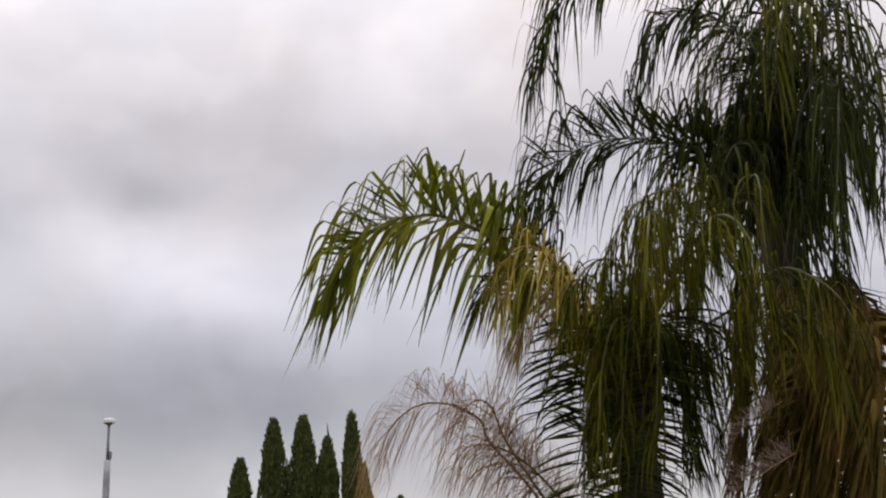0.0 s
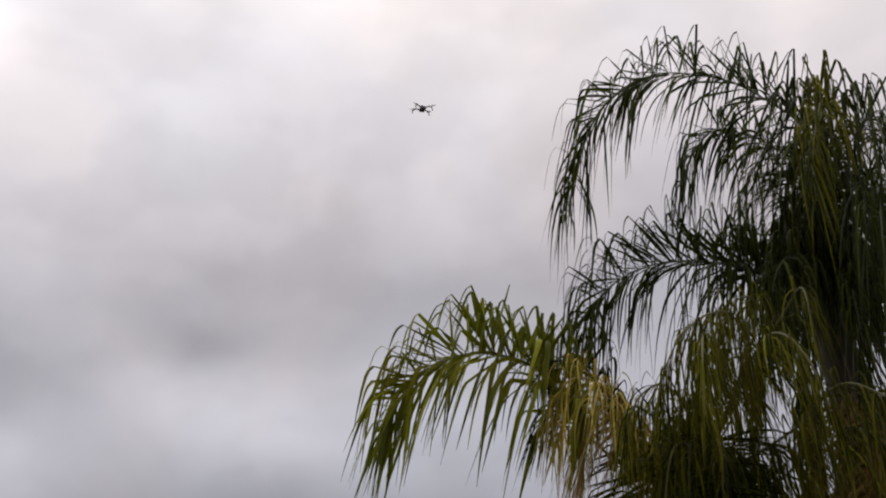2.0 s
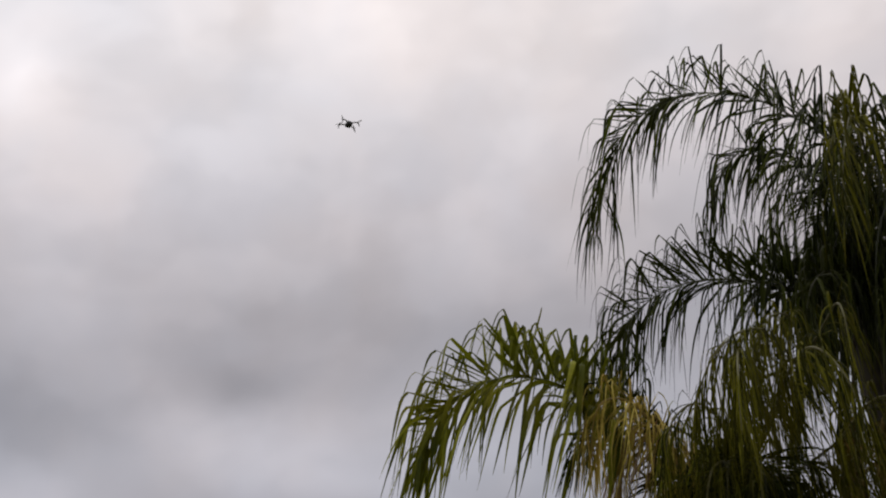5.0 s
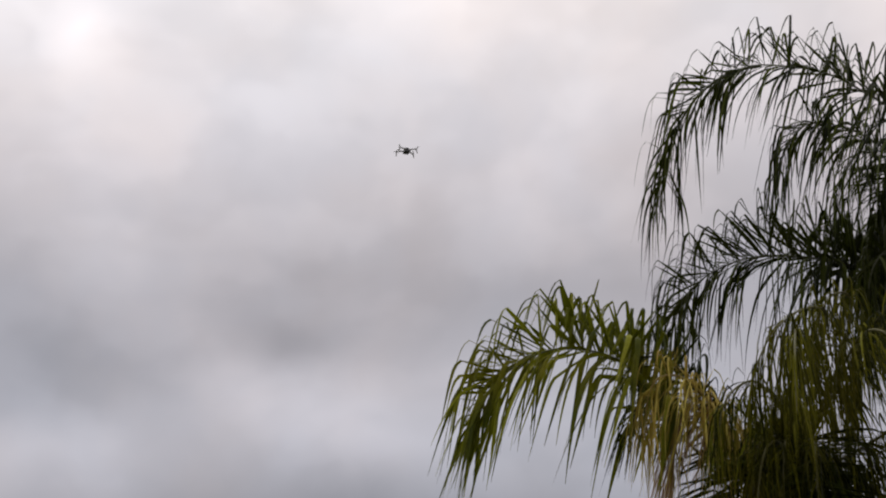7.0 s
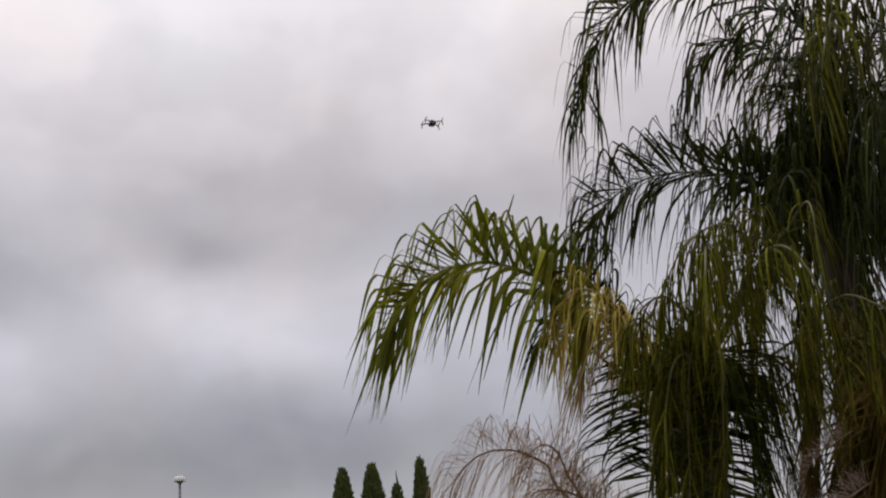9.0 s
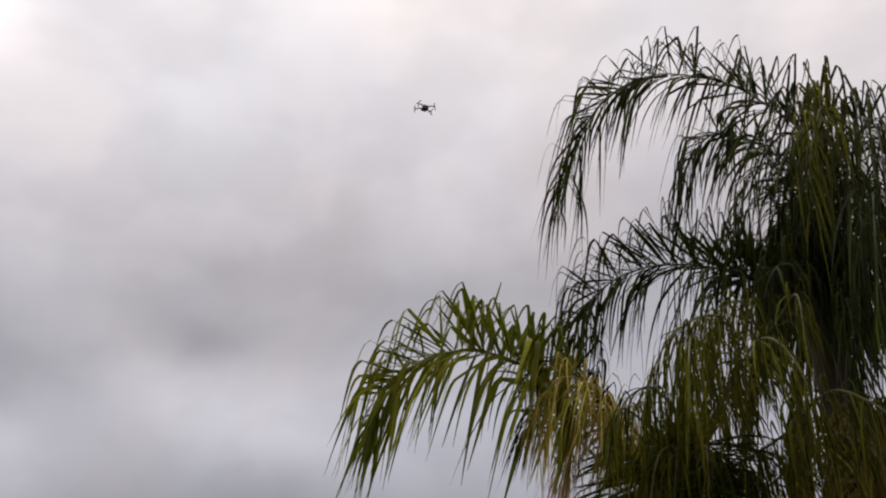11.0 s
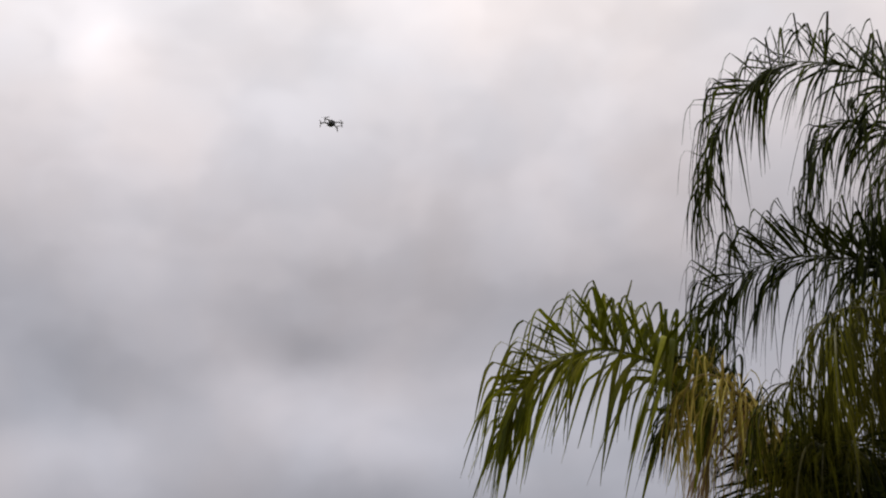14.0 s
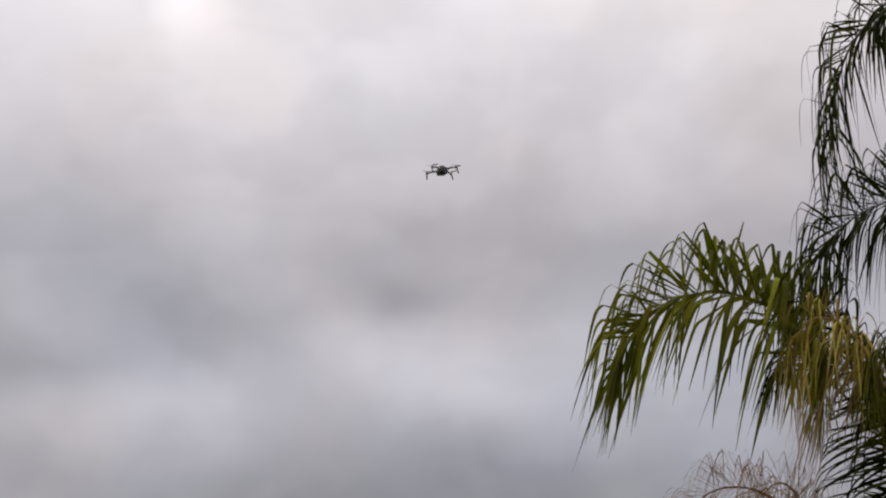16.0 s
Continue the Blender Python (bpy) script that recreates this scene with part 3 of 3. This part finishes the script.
frond(lower_palm, DEAD, [(0.73, 6.86, 1.76), (0.49, 6.71, 2.09), (0.35, 6.6, 2.3), (0.28, 6.53, 2.46), (0.2, 6.48, 2.5), (0.11, 6.49, 2.44)], leaf=0.36, rise=0.22, n=72, upright=0.5, wide=0.23, rachis=1.0, bare=0.25)
frond(lower_palm, DEAD, [(0.82, 6.85, 1.76), (0.64, 6.75, 2), (0.46, 6.66, 2.18), (0.3, 6.56, 2.26), (0.15, 6.51, 2.26), (0.06, 6.52, 2.15)], leaf=0.36, rise=0.22, n=72, upright=0.4, wide=0.24, rachis=1.1, bare=0.2)
frond(lower_palm, DEAD, [(1.07, 6.82, 2.74), (0.79, 6.51, 2.95), (0.63, 6.29, 3.09), (0.53, 6.25, 3.08), (0.45, 6.24, 2.93), (0.41, 6.33, 2.74)], leaf=0.4, rise=0.1, n=54, upright=0.2, wide=0.42, bare=0.3)
frond(lower_palm, OLIVE, [(1.07, 6.82, 2.74), (1.24, 6.26, 3.28), (1.23, 5.8, 3.39), (1.07, 5.53, 3.34), (0.91, 5.39, 3.21), (0.81, 5.34, 3.06), (0.76, 5.38, 2.92)], leaf=0.5, rise=0.11, n=50, upright=0.22, wide=0.5, bare=0.3, trail=0.08)
frond(lower_palm, OLIVE, [(1.07, 6.82, 2.74), (1.27, 6.19, 3.11), (1.31, 5.63, 3.2), (1.34, 5.32, 3.15), (1.39, 5.18, 3), (1.43, 5.16, 2.83), (1.46, 5.19, 2.66)], leaf=0.5, rise=0.11, n=42, upright=0.22, wide=0.5, bare=0.25, trail=0.1)
frond(lower_palm, OLIVE, [(1.07, 6.82, 2.74), (1.46, 6.1, 2.85), (1.61, 5.61, 2.96), (1.72, 5.39, 2.87), (1.81, 5.28, 2.72), (1.88, 5.3, 2.51)], leaf=0.46, rise=0.11, n=52, upright=0.22, wide=0.5, bare=0.25, trail=0.1)
frond(lower_palm, OLIVE, [(1.07, 6.82, 2.74), (1.03, 6.26, 2.98), (0.87, 5.85, 3.09), (0.72, 5.73, 3.02), (0.65, 5.72, 2.87), (0.64, 5.76, 2.68)], leaf=0.45, rise=0.11, n=39, upright=0.22, wide=0.5, bare=0.2, trail=0.08)
frond(lower_palm, OLIVE, [(1.07, 6.82, 2.74), (1.11, 6.08, 3.24), (1.04, 5.56, 3.26), (0.96, 5.2, 3.11), (0.92, 5.1, 2.92), (0.9, 5.09, 2.75)], leaf=0.55, rise=0.11, n=39, upright=0.22, wide=0.5, bare=0.25, trail=0.05)
frond(lower_palm, OLIVE, [(1.07, 6.82, 2.74), (1.39, 6.42, 3.33), (1.41, 6.05, 3.51), (1.31, 5.85, 3.51), (1.21, 5.8, 3.41), (1.18, 5.85, 3.26)], leaf=0.4, rise=0.11, n=31, upright=0.22, wide=0.5, bare=0.3, trail=0.1)
frond(lower_palm, OLIVE, [(1.07, 6.82, 2.74), (1.38, 6.24, 3.24), (1.51, 5.84, 3.4), (1.54, 5.6, 3.44), (1.52, 5.43, 3.33), (1.5, 5.39, 3.12)], leaf=0.4, rise=0.11, n=24, upright=0.22, wide=0.5, bare=0.4, trail=0.1)
frond(lower_palm, OLIVE, [(1.07, 6.82, 2.74), (1.42, 6.36, 2.66), (1.58, 5.87, 2.79), (1.72, 5.63, 2.74), (1.81, 5.53, 2.56), (1.87, 5.54, 2.35)], leaf=0.46, rise=0.11, n=52, upright=0.22, wide=0.5, bare=0.25, trail=0.1)
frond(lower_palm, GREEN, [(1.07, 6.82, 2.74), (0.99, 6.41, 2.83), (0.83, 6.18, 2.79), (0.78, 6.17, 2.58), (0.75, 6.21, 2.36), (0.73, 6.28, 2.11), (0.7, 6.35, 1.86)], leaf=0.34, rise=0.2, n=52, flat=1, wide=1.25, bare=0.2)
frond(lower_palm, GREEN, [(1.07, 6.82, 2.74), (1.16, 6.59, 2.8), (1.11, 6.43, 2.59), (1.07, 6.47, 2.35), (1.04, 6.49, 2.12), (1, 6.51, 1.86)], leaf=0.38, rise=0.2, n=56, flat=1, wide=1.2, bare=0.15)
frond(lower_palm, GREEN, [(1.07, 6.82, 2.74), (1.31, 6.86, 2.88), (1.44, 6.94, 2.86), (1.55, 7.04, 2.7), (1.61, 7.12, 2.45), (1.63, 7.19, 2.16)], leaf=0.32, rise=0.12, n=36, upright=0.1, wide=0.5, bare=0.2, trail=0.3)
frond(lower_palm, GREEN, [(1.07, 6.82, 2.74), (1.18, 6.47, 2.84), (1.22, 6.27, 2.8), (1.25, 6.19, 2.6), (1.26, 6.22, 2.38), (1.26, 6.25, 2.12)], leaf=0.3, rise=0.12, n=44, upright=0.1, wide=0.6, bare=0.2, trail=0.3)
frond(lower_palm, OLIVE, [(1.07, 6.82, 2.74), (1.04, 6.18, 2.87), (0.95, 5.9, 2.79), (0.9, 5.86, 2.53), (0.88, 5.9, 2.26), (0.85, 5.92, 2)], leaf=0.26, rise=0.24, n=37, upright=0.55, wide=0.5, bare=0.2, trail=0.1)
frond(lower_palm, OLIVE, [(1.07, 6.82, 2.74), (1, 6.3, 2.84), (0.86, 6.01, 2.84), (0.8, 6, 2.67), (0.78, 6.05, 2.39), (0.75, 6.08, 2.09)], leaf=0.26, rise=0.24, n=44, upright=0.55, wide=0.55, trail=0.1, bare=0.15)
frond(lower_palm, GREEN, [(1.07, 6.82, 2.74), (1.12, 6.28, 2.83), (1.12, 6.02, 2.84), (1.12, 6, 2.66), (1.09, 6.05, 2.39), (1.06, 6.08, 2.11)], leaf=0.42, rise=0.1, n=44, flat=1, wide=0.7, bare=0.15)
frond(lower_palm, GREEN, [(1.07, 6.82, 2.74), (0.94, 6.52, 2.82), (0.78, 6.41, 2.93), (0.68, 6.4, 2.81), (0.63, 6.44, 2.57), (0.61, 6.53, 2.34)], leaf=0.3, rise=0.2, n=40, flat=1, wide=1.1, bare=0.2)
heart(lower_palm, (1.07, 6.82, 2.74), 9, 3, 0.45, -40, 300, 0.7, 0.45)


# ---- far things: cypresses and a lamp post ----
def cypress(label, x, y, top, wide, material, seed, tip=0.0, cone=0):
    """A narrow column of many small upright sprays round a trunk."""
    rng = random.Random(seed)
    root = tagged(new("cypress_tree"), label, "cypress tree", group="row of cypresses")
    root.location = (x, y, 0)
    piece("trunk", *tube([Vector((0, 0, -0.1)), Vector((0.02, 0, top * 0.5)), Vector((0, 0, top * 0.93))], [0.16, 0.1, 0.02], 8), BARK, root, "grey brown trunk")

    def profile(h):
        if cone:
            return wide * (1.02 - h) * 2.2
        return wide * 0.5 * min(1.0, (1 - h) ** 0.55 * 1.75 + 0.02) * (0.72 + 0.28 * min(1, h * 6))

    core = [h / 14 for h in range(1, 14)]
    verts, faces = tube([Vector((0, 0, h * (top - 0.3))) for h in core], [profile(h) * 0.72 for h in core], 12)
    lumps = [(rng.uniform(0, 6.28), rng.uniform(0.1, 0.95), rng.uniform(0.06, 0.16)) for _ in range(26)]
    for i in range(4200):
        h = 0.06 + 0.94 * rng.random() ** 0.85
        w = rng.uniform(0, 2 * math.pi)
        prof = profile(h)
        for a, hh, g in lumps:
            prof *= 1 + g * math.exp(-((h - hh) / 0.05) ** 2) * max(0, math.cos(w - a))
        r = prof * (1 - 0.55 * rng.random() ** 2.2)
        c = Vector((r * math.cos(w), r * math.sin(w), h * (top - 0.28) + rng.uniform(-0.06, 0.06)))
        out = Vector((math.cos(w), math.sin(w), 0))
        way = (Vector((0, 0, 1)) + out * rng.uniform(0.05, 0.4) + Vector((rng.uniform(-.25, .25), rng.uniform(-.25, .25), 0))).normalized()
        ln, wd = rng.uniform(0.14, 0.34), rng.uniform(0.03, 0.06)
        s = way.cross(Vector((rng.uniform(-1, 1), rng.uniform(-1, 1), 0.1))).normalized() * wd
        f = way.cross(s).normalized() * wd * 0.7
        o = len(verts)
        verts += [c, c + way * ln * 0.45 + s, c + way * ln * 0.45 - s * 0.5 + f, c + way * ln * 0.45 - s * 0.5 - f, c + way * ln]
        faces += [(o, o + 1, o + 2), (o, o + 2, o + 3), (o, o + 3, o + 1), (o + 4, o + 2, o + 1), (o + 4, o + 3, o + 2), (o + 4, o + 1, o + 3)]
    piece("crown", verts, faces, material, root, smooth=False)
    if tip:
        piece("leader", *tube([Vector((0, 0, top * 0.9)), Vector((0.03, 0, top)), Vector((-0.02, 0, top + tip))], [0.1, 0.05, 0.008], 6), material, root, "thin bare pointed leader")
    return root


cypress("short dark green cypress at the row's end", -7.98, 49.13, 6.42, 0.92, CYPRESS, 1)
cypress("tall dense dark green columnar cypress", -6.67, 49.15, 8.0, 1.0, CYPRESS, 2)
cypress("tall dense broad dark green cypress", -5.5, 49.27, 8.1, 1.06, CYPRESS, 3)
cypress("dark green cypress with a thin pointed leader", -4.52, 49.42, 7.2, 0.88, CYPRESS, 4, tip=0.5)
cypress("narrow tall dark green cypress", -3.55, 49.45, 8.2, 0.74, CYPRESS, 5)
cypress("dried yellow brown pointed conifer", -2.85, 45.73, 5.78, 0.48, CYPRESS_DRY, 6, cone=1)
cypress("dark green treetop of a farther conifer", -1.95, 59.85, 5.45, 0.9, CYPRESS, 7)


def street_lamp():
    root = tagged(new("street_lamp"), "tall grey steel lamp post with a white round head", "street lamp")
    root.location = (-13.99, 51.73, 0)
    piece("base_plate", *tube([Vector((0, 0, 0)), Vector((0, 0, 0.04)), Vector((0, 0, 0.05))], [0.28, 0.28, 0.2], 16), GREY, root)
    piece("pole", *tube([Vector((0, 0, z)) for z in (0.03, 0.5, 6.0, 6.66, 6.68)], [0.18, 0.175, 0.14, 0.13, 0.08], 16), STEEL, root)
    piece("neck", *tube([Vector((0, 0, z)) for z in (6.6, 7.2, 8.2)], [0.07, 0.06, 0.055], 12), GREY, root, "slim dark grey upper tube")
    piece("bracket", *tube([Vector((0.06, 0, 6.66)), Vector((0.12, 0, 6.74)), Vector((0.13, 0, 6.98)), Vector((0.05, 0, 7.04))], [0.04, 0.055, 0.055, 0.035], 8), GREY, root)
    piece("collar", *tube([Vector((0, 0, z)) for z in (8.1, 8.13, 8.18, 8.21)], [0.06, 0.08, 0.15, 0.17], 20), GREY, root, "dark grey funnel collar")
    piece("lamp_head", *tube([Vector((0, 0, z)) for z in (8.21, 8.24, 8.34, 8.41, 8.44)], [0.235, 0.25, 0.24, 0.2, 0.08], 24), WHITE, root, "white flattened dome head")


street_lamp()


# ---- the drone ----
def rounded_box(size, at, bevel, taper=0.8):
    bm = bmesh.new()
    bmesh.ops.create_cube(bm, size=1.0)
    for v in bm.verts:
        k = taper if v.co.z > 0 else 1.0
        v.co = Vector((v.co.x * size[0] * k + at[0], v.co.y * size[1] * (0.5 + 0.5 * k) + at[1], v.co.z * size[2] + at[2]))
    bmesh.ops.bevel(bm, geom=bm.edges[:], offset=bevel, segments=3, affect="EDGES", profile=0.6)
    return bm


ROTORS = []


def make_drone():
    root = tagged(new("drone"), "small dark quadcopter drone hovering in the air", "drone")
    part("body", rounded_box((0.11, 0.135, 0.075), (0, 0, 0), 0.02), SHELL, root, "dark grey rounded fuselage")
    part("battery", rounded_box((0.075, 0.09, 0.03), (0, -0.01, 0.046), 0.008), SHELL, root)
    gimbal = part("gimbal", rounded_box((0.05, 0.04, 0.045), (0, 0.068, -0.04), 0.01), SHELL, root, "small camera gimbal under the nose")
    piece("lens", *tube([Vector((0, 0.086, -0.04)), Vector((0, 0.094, -0.04))], [0.014, 0.012], 12), LENS, gimbal)
    for sx, sy in ((-1, 1), (1, 1), (-1, -1), (1, -1)):
        tip = Vector((sx * 0.16, 0.08 if sy > 0 else -0.088, 0.015 if sy > 0 else 0.0))
        foot = Vector((sx * 0.045, sy * 0.045, 0.012))
        arm = piece("arm", *tube(spline([foot, foot.lerp(tip, 0.5) + Vector((0, 0, 0.012)), tip], 4), [0.016, 0.015, 0.014, 0.013, 0.012, 0.012, 0.012, 0.012, 0.013], 8), ARM, root, "grey folding arm")
        piece("motor", *tube([tip + Vector((0, 0, z)) for z in (-0.012, -0.008, 0.022, 0.028)], [0.013, 0.016, 0.016, 0.011], 12), ARM, arm)
        piece("leg", *tube([tip + Vector((0, 0, -0.005)), tip + Vector((sx * 0.008, 0, -0.04)), tip + Vector((sx * 0.012, 0, -0.075))], [0.013, 0.01, 0.008], 8), ARM, arm)
        verts, faces = [], []
        for side in (0, math.pi):
            o = len(verts)
            for i in range(7):
                r = 0.008 + 0.07 * i / 6
                c = 0.009 * (0.5 + 1.1 * math.sin(math.pi * min(1, 0.15 + 0.8 * i / 6))) * 0.7
                for off, lift in ((-c, 0.0025), (c, -0.0025)):
                    for z in (0.0, 0.0016):
                        x, y = r, off
                        verts.append(Vector((x * math.cos(side) - y * math.sin(side), x * math.sin(side) + y * math.cos(side), lift + z)))
                if i:
                    b = o + (i - 1) * 4
                    faces += [(b, b + 4, b + 6, b + 2), (b + 1, b + 3, b + 7, b + 5), (b, b + 1, b + 5, b + 4), (b + 2, b + 6, b + 7, b + 3)]
            faces.append((o, o + 2, o + 3, o + 1))
            faces.append((o + 24, o + 25, o + 27, o + 26))
        rotor = piece("propeller", verts, faces, BLADE, root, "thin grey two-bladed propeller", smooth=False)
        rotor.location = tip + Vector((0, 0, 0.03))
        ROTORS.append((rotor, sx * sy))
    return root


drone = make_drone()


# ---- all that moves ----
def motions():
    # the drone: seconds, bearing, height in degrees, distance, heading, nose up, bank
    flight = [
        (0, 1.06, 18.53, 24.00, 20, 0, -2.0),
        (0.5, 0.83, 21.08, 23.98, 20, 0, -2.1),
        (1, 1.56, 23.61, 23.46, 22, -2, -0.9),
        (1.5, 1.62, 26.04, 22.95, 22, 0, 0.2),
        (2, 2.40, 28.05, 22.99, 25, 4, 0.4),
        (2.5, 3.40, 28.73, 22.98, 25, 8, 0.6),
        (3, 4.17, 28.47, 22.44, 26, 6, 0.1),
        (3.2, 4.38, 28.52, 22.43, 26, 6, -0.5),
        (4.2, 6.33, 29.03, 22.50, 28, 7, -1.3),
        (5.5, 8.53, 29.36, 22.48, 30, 10, -2.4),
        (6, 8.84, 28.61, 22.50, 28, 8, -1.7),
        (6.5, 8.62, 27.30, 22.51, 25, 6, 0.6),
        (7, 7.87, 26.27, 22.02, 22, 0, 0.9),
        (7.5, 6.82, 24.86, 22.02, 22, 2, 2.6),
        (8, 5.11, 23.43, 22.00, 22, 4, 4.0),
        (8.5, 3.41, 22.96, 22.00, 24, 4, 3.9),
        (8.7, 2.81, 22.93, 22.00, 24, 4, 2.0),
        (9.7, 2.11, 24.39, 22.50, 26, 4, 0.9),
        (10.8, 2.41, 27.30, 22.53, 26, 6, -0.1),
        (11, 2.52, 28.09, 22.53, 26, 6, -0.5),
        (11.5, 3.13, 30.02, 22.54, 27, 4, -1.9),
        (12, 4.50, 31.30, 22.04, 28, 5, 1.3),
        (12.5, 6.22, 31.93, 22.03, 28, 5, 1.4),
        (13, 8.29, 31.35, 22.05, 30, 4, 1.1),
        (13.5, 10.67, 29.68, 22.07, 30, 3, 2.0),
        (14, 12.90, 27.86, 21.58, 28, -2, -1.2),
        (14.5, 14.67, 26.54, 20.57, 26, -4, 5.5),
        (15, 15.56, 26.45, 18.57, 24, -4, 8.1),
        (15.5, 14.52, 26.16, 16.07, 26, 14, 5.7),
        (16, 12.30, 23.19, 14.58, 24, 0, 8.0),
    ]
    walk(drone, [(t, Matrix.Translation(Vector(EYE) + Vector(toward(az, el)) * d) @ pose(0, 0, 0, 0, 0, turn + az + 180) @ pose(0, 0, 0, nose, bank, 0))
                 for t, az, el, d, turn, nose, bank in flight])
    for rotor, way in ROTORS:
        walk(rotor, [(i / 10, Matrix.Translation(rotor.location) @ pose(0, 0, 0, 0, 0, way * 73 * i)) for i in range(161)])

    # the fronds sway a little in the wind, each on its stalk
    gust = [(0, -5), (1, -4), (2, 0), (3, -0.5), (5.5, 2.5), (6.5, 0.5), (8.5, -4), (11, 1.5), (12.5, -1), (14.5, -8), (16, -12)]
    for i, stem in enumerate(FRONDS):
        rng = random.Random(i + 50)
        speed, phase, much = rng.uniform(0.25, 0.45), rng.uniform(0, 6.28), rng.uniform(0.15, 0.35)
        at = Matrix.Translation(stem.location)
        rows = []
        for j in range(33):
            t = j / 2
            a = much * math.sin(2 * math.pi * speed * t + phase) + 0.3 * much * math.sin(5.1 * t + 2 * phase)
            b = 0.6 * much * math.sin(2 * math.pi * speed * 0.8 * t + phase + 1)
            if stem == FRONDS[1]:
                a = np.interp(t, [r[0] for r in gust], [r[1] for r in gust]) + 0.3 * a
            rows.append((t, at @ pose(0, 0, 0, 0.7 * b, a, b)))
        walk(stem, rows)


motions()
